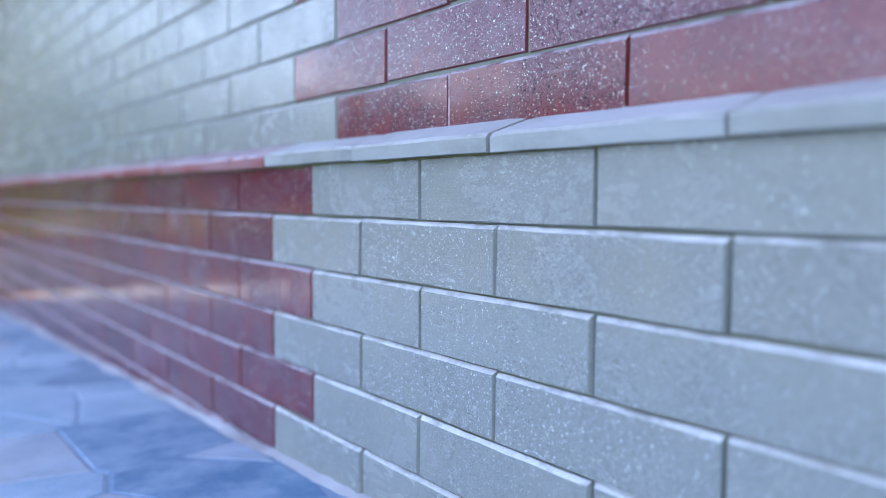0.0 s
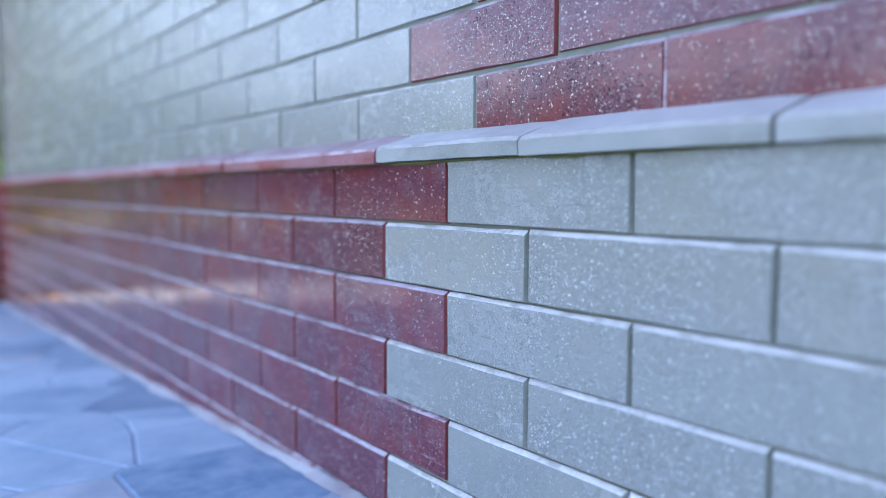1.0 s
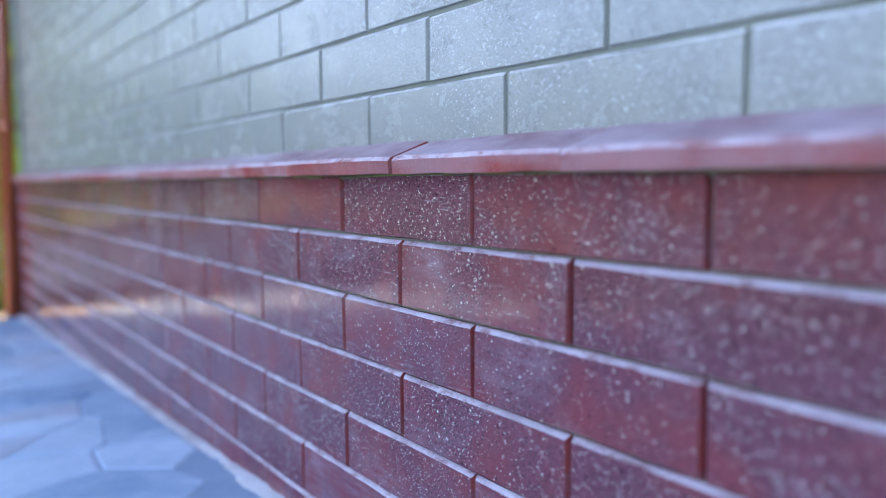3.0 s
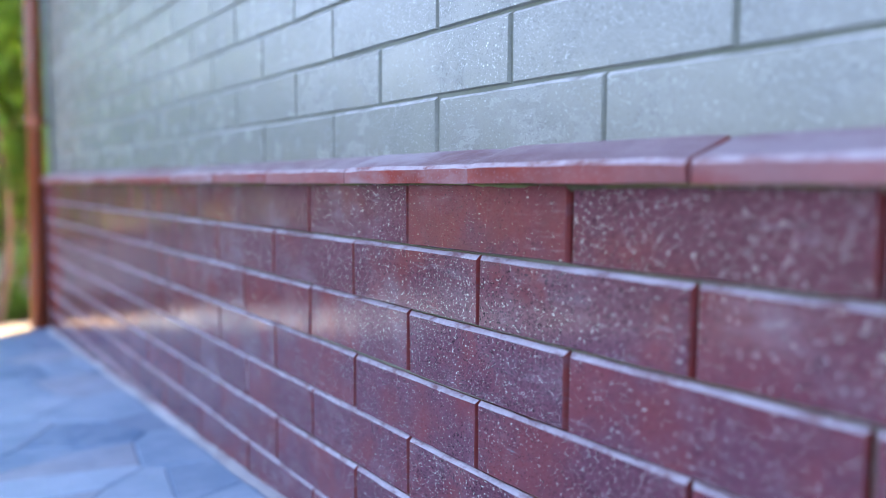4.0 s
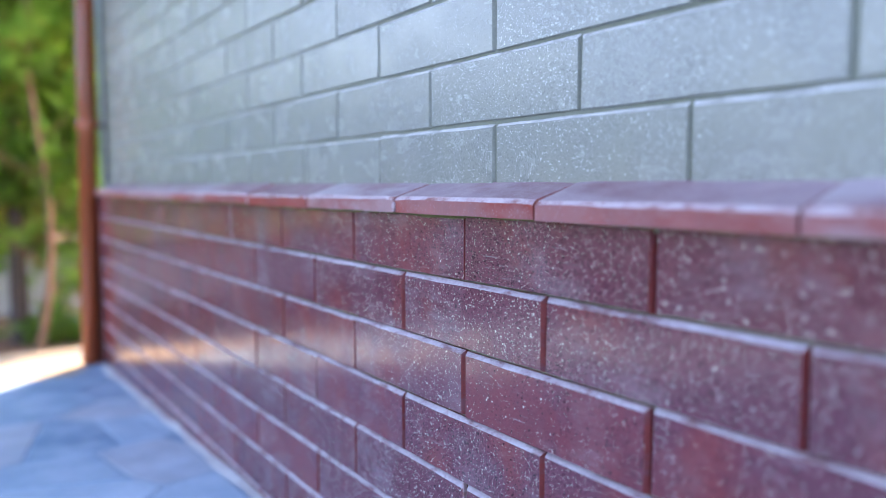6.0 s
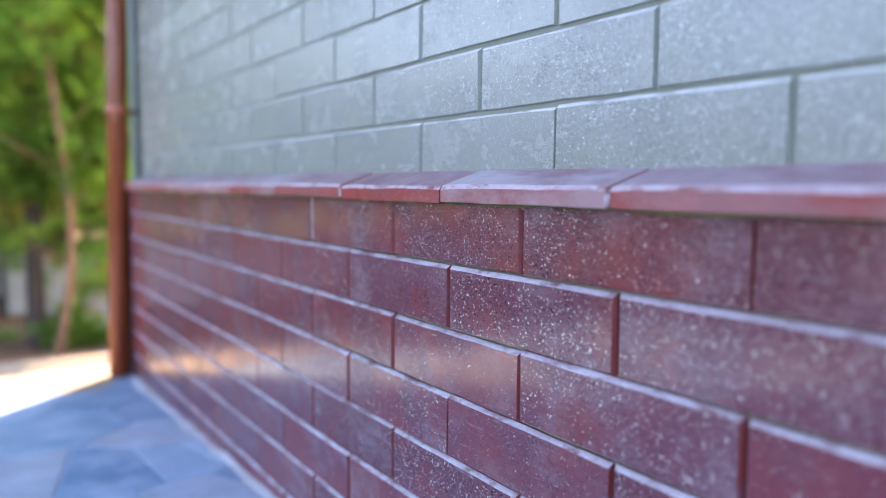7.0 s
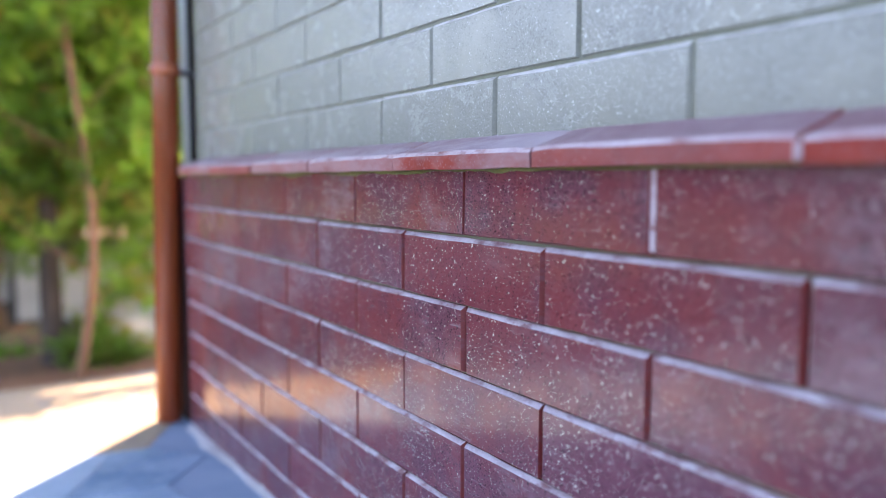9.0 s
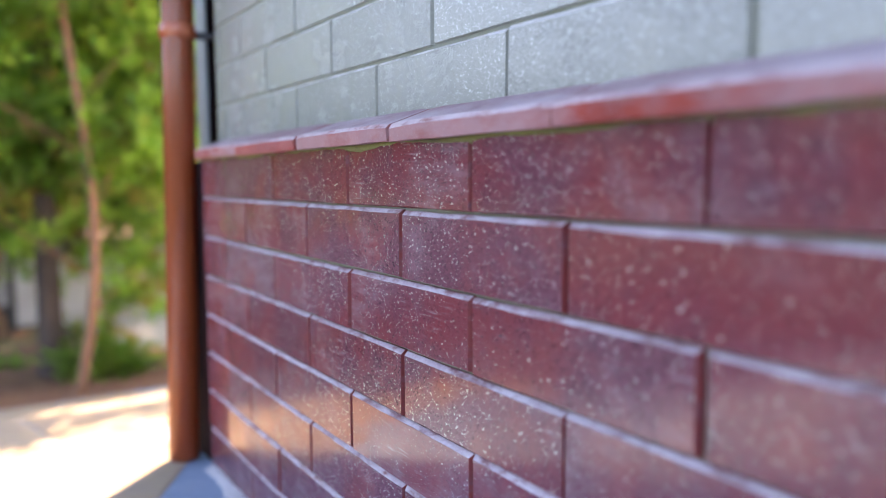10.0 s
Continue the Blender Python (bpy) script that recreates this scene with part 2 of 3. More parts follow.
def bark_material(name, pale, deep):
    n = Nodes(name)
    tone = n.mix(n.ramp(n.noise(22, 5, 0.7, stretch=(1, 1, 0.18)), 0.35, 0.66), pale, deep)
    return n.done(tone, 0.9, n.bump(n.noise(30, 5, 0.7, stretch=(1, 1, 0.15)), 0.8, 0.012))


BARK = bark_material("light_brown_bark", (0.27, 0.15, 0.085), (0.12, 0.065, 0.042))
BARK_DARK = bark_material("grey_brown_bark", (0.10, 0.075, 0.065), (0.04, 0.032, 0.03))


def leaf_material(name, a, b):
    n = Nodes(name)
    tone = n.mix(n.island(), a, b)
    # dark noise clumps: the shade deep between sprays, mixed into the leaf colour
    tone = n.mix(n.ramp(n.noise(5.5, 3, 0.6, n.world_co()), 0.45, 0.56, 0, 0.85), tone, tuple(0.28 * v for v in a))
    n.done(tone, 0.5)
    tr = n.t.nodes.new("ShaderNodeBsdfTranslucent")
    n.link(n.mix(0.6, tone, (0.42, 0.80, 0.10)), tr.inputs["Color"])
    mx = n.t.nodes.new("ShaderNodeMixShader")
    mx.inputs[0].default_value = 0.5
    n.link(n.bsdf.outputs[0], mx.inputs[1]), n.link(tr.outputs[0], mx.inputs[2])
    n.link(mx.outputs[0], n.t.nodes["Material Output"].inputs["Surface"])
    return n.mat


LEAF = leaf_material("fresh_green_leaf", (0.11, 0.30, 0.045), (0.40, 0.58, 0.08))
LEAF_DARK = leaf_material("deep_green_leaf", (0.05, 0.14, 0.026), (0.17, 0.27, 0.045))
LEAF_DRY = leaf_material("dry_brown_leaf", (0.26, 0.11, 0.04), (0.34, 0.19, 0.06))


def plain(name, color, rough, metal=0.0):
    n = Nodes(name)
    w = n.world_co()
    tone = n.mix(n.ramp(n.noise(12, 4, 0.6, w), 0.35, 0.7), color, tuple(0.75 * v for v in color))
    return n.done(tone, rough, n.bump(n.noise(60, 3, 0.6, w), 0.1, 0.002), metal)


# shade of the deep slot by the pipe, given as a near-black colour
SLOT_SHADE = plain("dark_brown_slot_shade", (0.028, 0.012, 0.013), 0.95)
SLOT_SHADE.node_tree.nodes["Principled BSDF"].inputs["Specular IOR Level"].default_value = 0.1
ZINC = plain("dull_zinc", (0.42, 0.46, 0.50), 0.42, 0.6)
WOODS = plain("distant_foliage", (0.045, 0.07, 0.035), 0.95)
DARK_STEEL = plain("dark_steel", (0.045, 0.05, 0.055), 0.5, 0.3)
ROOFING = plain("dark_roofing", (0.09, 0.085, 0.08), 0.8)


# ---- mesh helpers ----
def mesh_of(name, bm, material):
    me = bpy.data.meshes.new(name)
    bm.normal_update()
    bm.to_mesh(me)
    bm.free()
    for m in material if isinstance(material, (list, tuple)) else [material]:
        me.materials.append(m)
    return me


def part(name, bm, material, parent=None, label=""):
    ob = new(name, mesh_of(name, bm, material))
    ob.parent = parent
    return tagged(ob, label)


def piece(name, me, parent, m):
    """One more object on a shared mesh."""
    ob = new(name, me)
    ob.parent = parent
    ob.matrix_local = m
    return ob


def add_box(bm, lo, hi, bevel=0.0):
    """A box between two corners, with its twelve edges chamfered where a bevel is given."""
    r = bmesh.ops.create_cube(bm, size=1.0)
    for v in r["verts"]:
        v.co = Vector(((lo[k] + hi[k]) / 2 + v.co[k] * (hi[k] - lo[k]) for k in range(3)))
    if bevel:
        edges = list({e for v in r["verts"] for e in v.link_edges})
        bmesh.ops.bevel(bm, geom=edges, offset=bevel, segments=1, affect="EDGES")
    return bm


def prism(bm, section, y0, y1):
    """An (x, z) outline, swept along y."""
    a = [bm.verts.new((x, y0, z)) for x, z in section]
    b = [bm.verts.new((x, y1, z)) for x, z in section]
    k = len(section)
    bm.faces.new(a), bm.faces.new(b[::-1])
    for i in range(k):
        bm.faces.new((a[i], b[i], b[(i + 1) % k], a[(i + 1) % k]))
    bmesh.ops.recalc_face_normals(bm, faces=bm.faces)
    return bm


def sweep(bm, rings, sides=10, cap=True):
    """A tube through rings of (centre, radius, axis)."""
    last, first = None, None
    for c, r, axis in rings:
        q = Vector(axis).to_track_quat("Z", "Y")
        ring = [bm.verts.new(Vector(c) + q @ Vector((r * math.cos(a), r * math.sin(a), 0))) for a in (2 * math.pi * i / sides for i in range(sides))]
        if last:
            for i in range(sides):
                bm.faces.new((last[i], last[(i + 1) % sides], ring[(i + 1) % sides], ring[i])).smooth = True
        first, last = first or ring, ring
    if cap:
        bm.faces.new(first[::-1]), bm.faces.new(last)
    return bm


def ground_height(y):
    """The paved strip falls gently along the wall and more steeply past its end."""
    y = max(y, -3.0)
    if y < 3.85:
        return 0.121 - 0.043 * y
    if y < 5.4:
        return -0.0446 - 0.14 * (y - 3.85)
    return -0.2616 - 0.09 * (min(y, 12.0) - 5.4)


# ---- ground ----
PLINTH_END, BRICK_END, CORNER, PAVING_END = 3.77, 3.80, 3.93, 5.08
xs = [-600, -120, -30, -12, -6, -3] + [-2 + 0.25 * i for i in range(17)] + [3, 6, 12, 30, 120, 600]
ys = [-600, -120, -30, -10, -5, -3] + [-2 + 0.25 * i for i in range(49)] + [12, 16, 30, 120, 600]
bm = bmesh.new()
grid = []
for y in ys:
    row = []
    for x in xs:
        low = 0.07 if y < 5.05 else 0.0
        rough = 0.05 * (noise.noise((x * 1.7, y * 1.7, 3.0)) + 0.4) if 5.3 < y < 12 and abs(x) < 4 else 0.0
        row.append(bm.verts.new((x, y, ground_height(y) - low - 0.02 + rough)))
    grid.append(row)
for a, b in zip(grid, grid[1:]):
    for i in range(len(xs) - 1):
        bm.faces.new((a[i], a[i + 1], b[i + 1], b[i])).smooth = True
ground = tagged(part("ground", bm, SOIL), "brown bare soil with leaf litter under trees", "ground", kind="structure")

# the mortar bed of the paving, on which the flagstones lie
bm = bmesh.new()
left, right = -2.0, 0.02
stations = [(-2.6, 0.02), (PLINTH_END - 0.004, 0.02), (PLINTH_END, 0.02), (3.85, 0.02), (CORNER - 0.002, 0.02), (CORNER + 0.002, 1.6), (PAVING_END + 0.02, 1.6)]
top, bottom = [], []
for y, x1 in stations:
    z = ground_height(y) + 0.002
    top.append((bm.verts.new((left, y, z)), bm.verts.new((x1, y, z))))
    bottom.append((bm.verts.new((left, y, z - 0.09)), bm.verts.new((x1, y, z - 0.09))))
for i in range(len(stations) - 1):
    bm.faces.new((top[i][0], top[i][1], top[i + 1][1], top[i + 1][0]))
    bm.faces.new((bottom[i][0], bottom[i + 1][0], bottom[i + 1][1], bottom[i][1]))
    bm.faces.new((top[i][0], top[i + 1][0], bottom[i + 1][0], bottom[i][0]))
    bm.faces.new((top[i][1], bottom[i][1], bottom[i + 1][1], top[i + 1][1]))
bm.faces.new((top[0][0], bottom[0][0], bottom[0][1], top[0][1]))
bm.faces.new((top[-1][0], top[-1][1], bottom[-1][1], bottom[-1][0]))
bmesh.ops.recalc_face_normals(bm, faces=bm.faces)
pavement = tagged(part("pavement", bm, BED), "crazy paving of blue-grey flagstones, shade-blue by the wall and sun-toned beyond", "pavement", kind="structure")

# ---- building ----
P, C, CAP_Z = 0.26, 0.075, 0.57
bm = bmesh.new()
add_box(bm, (0.0075, -2.6, -0.3), (0.40, PLINTH_END - 0.003, 0.562))
wall_plinth = tagged(part("wall_plinth", bm, MORTAR), "plinth of polished red bricks with a toothed grey panel", "wall", kind="structure")
bm = bmesh.new()
add_box(bm, (0.0448, -2.6, 0.562), (0.40, BRICK_END - 0.003, 3.1))
wall_upper = tagged(part("wall_upper", bm, MORTAR_PALE), "wall of ground grey bricks with a toothed red panel", "wall", kind="structure")
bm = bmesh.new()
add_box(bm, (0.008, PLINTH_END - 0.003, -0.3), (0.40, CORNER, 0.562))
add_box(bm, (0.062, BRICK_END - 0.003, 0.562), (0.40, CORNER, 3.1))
corner_post = tagged(part("wall_corner", bm, SLOT_SHADE), "wall corner coloured dark as the shaded slot beside the downpipe", "wall", kind="structure")
bm = bmesh.new()
prism(bm, [(0.040, 0), (0.044, 0), (0.044, 1), (0.040, 1)], 3.862, CORNER + 0.002)
for v in bm.verts:
    v.co.z = 0.58 if v.co.z < 0.5 else 3.1
add_box(bm, (0.044, CORNER - 0.001, 0.58), (0.062, CORNER + 0.002, 3.1))
tagged(part("trim", bm, ZINC, corner_post), "pale zinc corner strip")
bm = bmesh.new()
add_box(bm, (0.40, -2.6, -0.3), (4.4, CORNER, 3.1))
wall_rear = tagged(part("wall_rear", bm, PLASTER), "plain plastered body of the building", "wall", kind="structure")
bm = bmesh.new()
add_box(bm, (-0.10, -2.7, 3.1), (4.5, CORNER + 0.08, 3.24), 0.01)
tagged(part("roof", bm, ROOFING), "dark flat roof edge over the wall", "roof", kind="structure")


# ---- trees ----
def tree(base, height, radius, lean, crown_at, crown_size, leaves, leaf_size, leaf, label, seed, limbs=9, low=0.25, dry=0.2, bend=None, bark=None):
    rnd = random.Random(seed)
    root = tagged(new("tree"), label, "tree", "trees beyond the paving")
    root.location = base
    bm = bmesh.new()
    steps = 18
    spine = []
    for i in range(steps + 1):
        k = i / steps
        wob = 0.05 * height * 0.55
        side = bend * math.sin(8.5 * k) if bend else wob * math.sin(5 * k + seed) * k
        spine.append(Vector((lean[0] * k + side, lean[1] * k + wob * math.cos(4 * k + seed) * k, -0.1 + height * k)))
    rings = []
    for i, p in enumerate(spine):
        k = i / steps
        axis = spine[min(i + 1, steps)] - spine[max(i - 1, 0)]
        rings.append((p, radius * (1.25 if i == 0 else 1.0) * (1 - 0.85 * k), axis))
    sweep(bm, rings, 12)
    part("trunk", bm, bark or BARK, root)
    tips = []
    for j in range(limbs):
        k = low + (0.95 - low) * (j + rnd.random() * 0.7) / limbs
        a = spine[min(int(k * steps), steps - 1)].lerp(spine[min(int(k * steps) + 1, steps)], (k * steps) % 1)
        turn = j * 2.4 + rnd.random()
        end = Vector(crown_at) + Vector((math.cos(turn) * crown_size[0] * rnd.uniform(0.5, 0.95), math.sin(turn) * crown_size[1] * rnd.uniform(0.5, 0.95), 0))
        end.z = a.z + rnd.uniform(-0.05, 0.35) * crown_size[0]
        mid = a.lerp(end, 0.5) + Vector((0, 0, 0.08 * height * rnd.random()))
        bm = bmesh.new()
        r0 = radius * 0.26 * (1 - 0.6 * k)
        sweep(bm, [(a, r0, mid - a), (a.lerp(mid, 0.6), r0 * 0.8, mid - a), (mid, r0 * 0.65, end - a), (end, r0 * 0.2, end - mid)], 7)
        part("limb", bm, bark or BARK, root)
        tips += [(a.lerp(mid, 0.7), 0.6), (mid, 0.9), (mid.lerp(end, 0.5), 1.0), (end, 0.8)]
    # sprays of small leaves hung round the limbs, with gaps between them
    vs, fs, ms = [], [], []
    sprays = max(20, leaves // 26)
    for s in range(sprays):
        c, w = tips[rnd.randrange(len(tips))]
        c = c + Vector((rnd.gauss(0, 0.13) * crown_size[0] * w, rnd.gauss(0, 0.13) * crown_size[1] * w, rnd.gauss(0, 0.075) * crown_size[2]))
        run = Vector((rnd.gauss(0, 1), rnd.gauss(0, 1), rnd.gauss(-0.5, 0.5))).normalized()
        is_dry = rnd.random() < dry
        for _ in range(26):
            p = c + run * rnd.uniform(-3, 3) * leaf_size + Vector((rnd.gauss(0, 1), rnd.gauss(0, 1), rnd.gauss(0, 1))) * leaf_size * 0.9
            u = (run + Vector((rnd.gauss(0, 0.6), rnd.gauss(0, 0.6), rnd.gauss(0, 0.6)))).normalized()
            v = u.cross(Vector((rnd.gauss(0, 1), rnd.gauss(0, 1), rnd.gauss(0, 1)))).normalized()
            n = u.cross(v)
            z = leaf_size * rnd.uniform(0.6, 1.3)
            i = len(vs)
            vs += [p - u * z, p + v * z * 0.36 + n * z * 0.1, p + u * z, p - v * z * 0.36 + n * z * 0.1]
            fs += [(i, i + 1, i + 2), (i, i + 2, i + 3)]
            ms += [1 if is_dry else 0] * 2
    me = bpy.data.meshes.new("crown")
    me.from_pydata([tuple(v) for v in vs], [], fs)
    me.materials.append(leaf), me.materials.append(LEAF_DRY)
    me.polygons.foreach_set("material_index", ms)
    me.update()
    crown = new("crown", me)
    crown.parent = root
    return root


def stand(x, y):
    return x, y, ground_height(y) - 0.05


tree(stand(-0.085, 5.36), 3.4, 0.023, (0.24, 0.5), (-0.03, 0.6, 1.6), (1.1, 0.5, 1.4), 34000, 0.028, LEAF, "slender leaning tree with light brown bark and green sprays", 3, 19, 0.12, 0.24, bend=0.07)
tree(stand(-0.10, 5.86), 4.2, 0.052, (0.12, 0.2), (0.0, 0.3, 2.0), (1.0, 0.5, 1.6), 22000, 0.03, LEAF_DARK, "tree with a dark grey-brown trunk and deep green sprays", 23, 16, 0.11, 0.3, bark=BARK_DARK)
tree(stand(0.95, 7.4), 5.0, 0.10, (0.1, 0.2), (0, 0.1, 2.4), (1.25, 1.0, 3.2), 18000, 0.045, LEAF_DARK, "leafy tree with bright sunlit green foliage", 5, 18, 0.14)
tree(stand(-0.3, 7.8), 5.2, 0.11, (-0.1, 0.1), (0, 0.1, 2.4), (0.9, 0.8, 3.2), 20000, 0.045, LEAF_DARK, "dark green tree with dense low foliage", 8, 18, 0.16)
tree(stand(0.4, 9.4), 6.0, 0.13, (0.1, 0.1), (0, 0, 3.0), (1.9, 1.0, 3.6), 17000, 0.06, LEAF, "tall leafy tree in bright sun", 11, 20, 0.14)
tree(stand(2.4, 10.0), 6.0, 0.13, (0.1, 0.1), (0, 0, 3.0), (1.8, 1.2, 3.6), 9000, 0.07, LEAF, "tall leafy tree in bright sun", 12, 18, 0.14)
# stands out of view, added to dim the sky mirrored in the grey bricks
tree(stand(-2.4, 9.5), 5.5, 0.13, (0.1, 0.1), (0, 0, 2.6), (1.7, 1.4, 3.4), 6000, 0.07, LEAF_DARK, "dark green tree with thin low foliage, added out of view", 14, 18, 0.1)
tree(stand(0.45, 11.2), 7.0, 0.15, (0.1, 0.1), (0, 0, 3.4), (2.2, 1.0, 4.4), 26000, 0.09, LEAF_DARK, "tall dark green tree behind the others", 17, 24, 0.2)


tree(stand(0.62, 6.25), 3.2, 0.05, (0.1, 0.1), (0.1, 0.1, 1.8), (0.95, 0.7, 1.4), 27000, 0.032, LEAF, "young leafy tree close to the paving edge", 41, 13, 0.25)


def shrub(x, y, size, leaves, leaf, seed):
    """A low bush: a few stems from the ground with sprays of leaves."""
    t = tree(stand(x, y), size * 1.1, 0.012, (0.05, 0.0), (0, 0, size * 0.5), (size * 0.75, size * 0.55, size * 0.8), leaves, 0.026, leaf, "low green shrub on the soil", seed, 7, 0.08, 0.15)
    t.name = "shrub"
    tagged(t, category="shrub", group="shrubs on the soil")


shrub(0.08, 5.7, 0.26, 2000, LEAF_DARK, 31)
shrub(-0.3, 6.3, 0.18, 700, LEAF_DARK, 33)

# ---- garden wall and house far behind ----
bm = bmesh.new()
add_box(bm, (-5, 8.75, -1.0), (7, 8.9, 0.0), 0.01)
garden_wall = tagged(part("garden_wall", bm, PLASTER), "pale plastered garden wall behind the trees", "wall", kind="structure")
bm = bmesh.new()
add_box(bm, (-5, 8.70, 0.0), (7, 8.95, 0.06), 0.01)
part("coping", bm, SLATE, garden_wall)
bm = bmesh.new()
for x0, x1, y0, y1 in ((0.25, 6.5, 6.2, 8.4),):
    add_box(bm, (x0, y0, 0.0), (x1, y1, 0.06), 0.008)
for v in bm.verts:
    v.co.z += ground_height(v.co.y) - 0.02
tagged(part("path", bm, CONCRETE), "pale concrete path in bright sun", "path", kind="structure")


def added_woods():
    """A distant belt of woodland, uneven in outline, added all round to block horizon light."""
    bm = bmesh.new()
    n = 300
    for far, tall, seed in ((75, 9.5, 1.0), (95, 13.0, 7.0)):
        rings = [[], [], []]
        for i in range(n):
            a = 2 * math.pi * i / n
            h = tall * (1 + 0.45 * noise.noise((math.cos(a) * 9, math.sin(a) * 9, seed)) + 0.3 * noise.noise((math.cos(a) * 40, math.sin(a) * 40, seed)))
            d = far + 3 * noise.noise((math.cos(a) * 30, math.sin(a) * 30, seed + 2))
            for ring, k, out in zip(rings, (-0.3, 0.65, 1.0), (0.0, -1.5, 2.0)):
                ring.append(bm.verts.new(((d + out) * math.cos(a), (d + out) * math.sin(a), h * k)))
        for lo, hi in zip(rings, rings[1:]):
            for i in range(n):
                bm.faces.new((lo[i], hi[i], hi[(i + 1) % n], lo[(i + 1) % n]))
    tagged(part("backdrop", bm, WOODS), "added dark green belt of distant woods against horizon glare", "woods", kind="structure")


added_woods()


def gate_post():
    root = tagged(new("gate_post"), "dark steel post with a pale panel before the garden wall", "post")
    root.location = (-0.2, 8.3, ground_height(8.3) - 0.03)
    bm = bmesh.new()
    add_box(bm, (-0.09, -0.05, 0.0), (0.09, 0.05, 1.05), 0.008)
    part("post", bm, DARK_STEEL, root)
    bm = bmesh.new()
    add_box(bm, (-0.035, -0.062, 0.22), (0.045, -0.05, 0.7), 0.004)
    part("panel", bm, ZINC, root, "pale grey panel")
    bm = bmesh.new()
    add_box(bm, (-0.1, -0.06, 1.05), (0.1, 0.06, 1.08), 0.006)
    part("cap", bm, DARK_STEEL, root)


gate_post()


def downpipe():
    root = tagged(new("downpipe"), "red-brown painted metal downpipe at the wall's end", "downpipe")
    x, y, r = -0.032, 3.85, 0.030
    root.matrix_basis = pose(x, y, 0, 0, 1.1, 0)
    bm = bmesh.new()
    foot = ground_height(y) + 0.005
    rings = [((0, 0, foot), r - 0.0012, (0, 0, 1)), ((0, 0, foot + 0.002), r, (0, 0, 1))]
    rings += [((0, 0, z), r, (0, 0, 1)) for z in (0.5, 1.0, 1.5, 2.0, 2.5, 3.09)]
    sweep(bm, rings, 28, cap=False)
    bm2 = [f for f in bm.faces]
    bmesh.ops.solidify(bm, geom=bm2, thickness=0.0015)
    part("pipe", bm, ENAMEL, root)
    for z in (COLLAR_Z, COLLAR_Z + 1.25):
        bm = bmesh.new()
        sweep(bm, [((0, 0, z - 0.014), r + 0.001, (0, 0, 1)), ((0, 0, z - 0.012), r + 0.005, (0, 0, 1)), ((0, 0, z + 0.012), r + 0.005, (0, 0, 1)), ((0, 0, z + 0.014), r + 0.001, (0, 0, 1))], 28)
        collar = part("bracket", bm, ENAMEL, root, "red-brown clamp ring")
        bm = bmesh.new()
        sweep(bm, [((r * 0.9, 0.0, z - 0.004), 0.008, (1, 0, 0)), ((0.104 - z * 0.019, -0.02, z - 0.004), 0.008, (1, 0, 0))], 10)
        part("stem", bm, DARK_STEEL, collar, "dark steel stem")


COLLAR_Z = 0.815
downpipe()


# ---- brickwork ----
def brick_mesh(name, length, materials, seed):
    """A ground face with four unequal chamfers; its long edges are slightly chipped."""
    rnd = random.Random(seed)
    bm = bmesh.new()
    half, n = length / 2, 7 if length > 0.2 else 4
    side, top, low, deep, back, h = (0.0013, 0.0019, 0.0024, 0.0028)[seed % 4], 0.0042, 0.0014, 0.0048, 0.05, 0.03625

    def ring(x, s, t, b, wear):
        pts = [(-half + s + (length - 2 * s) * i / n, -h + b) for i in range(n + 1)]
        pts += [(half - s - (length - 2 * s) * i / n, h - t) for i in range(n + 1)]
        return [bm.verts.new((x + rnd.gauss(0, wear * 0.3), y + rnd.gauss(0, wear), z + rnd.gauss(0, wear))) for y, z in pts]

    face, rim, rear = ring(0.0, side, top, low, 0.00035), ring(deep, 0.0, 0.0, 0.0, 0.0003), ring(back, 0.0, 0.0, 0.0, 0.0)
    k = len(face)
    bm.faces.new(face)
    for i in range(k):
        j = (i + 1) % k
        f = bm.faces.new((face[i], rim[i], rim[j], face[j]))
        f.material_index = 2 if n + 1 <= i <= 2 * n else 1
        bm.faces.new((rim[i], rear[i], rear[j], rim[j])).material_index = 1
    bmesh.ops.recalc_face_normals(bm, faces=bm.faces)
    if bm.faces[:][0].normal.x > 0:
        bmesh.ops.reverse_faces(bm, faces=bm.faces)
    return mesh_of(name, bm, materials)


SKINS = {"red": [RED, RED_EDGE, RED_TOP_LIT], "grey": [GREY, GREY_EDGE, GREY_TOP_LIT]}
BRICKS = {}
for key, mat in SKINS.items():
    for size, length in (("full", P - 0.003), ("half", P / 2 - 0.003), ("stub", 0.03 - 0.003)):
        BRICKS[key, size] = [brick_mesh("brick", length, mat, 10 + s) for s in range(4)]


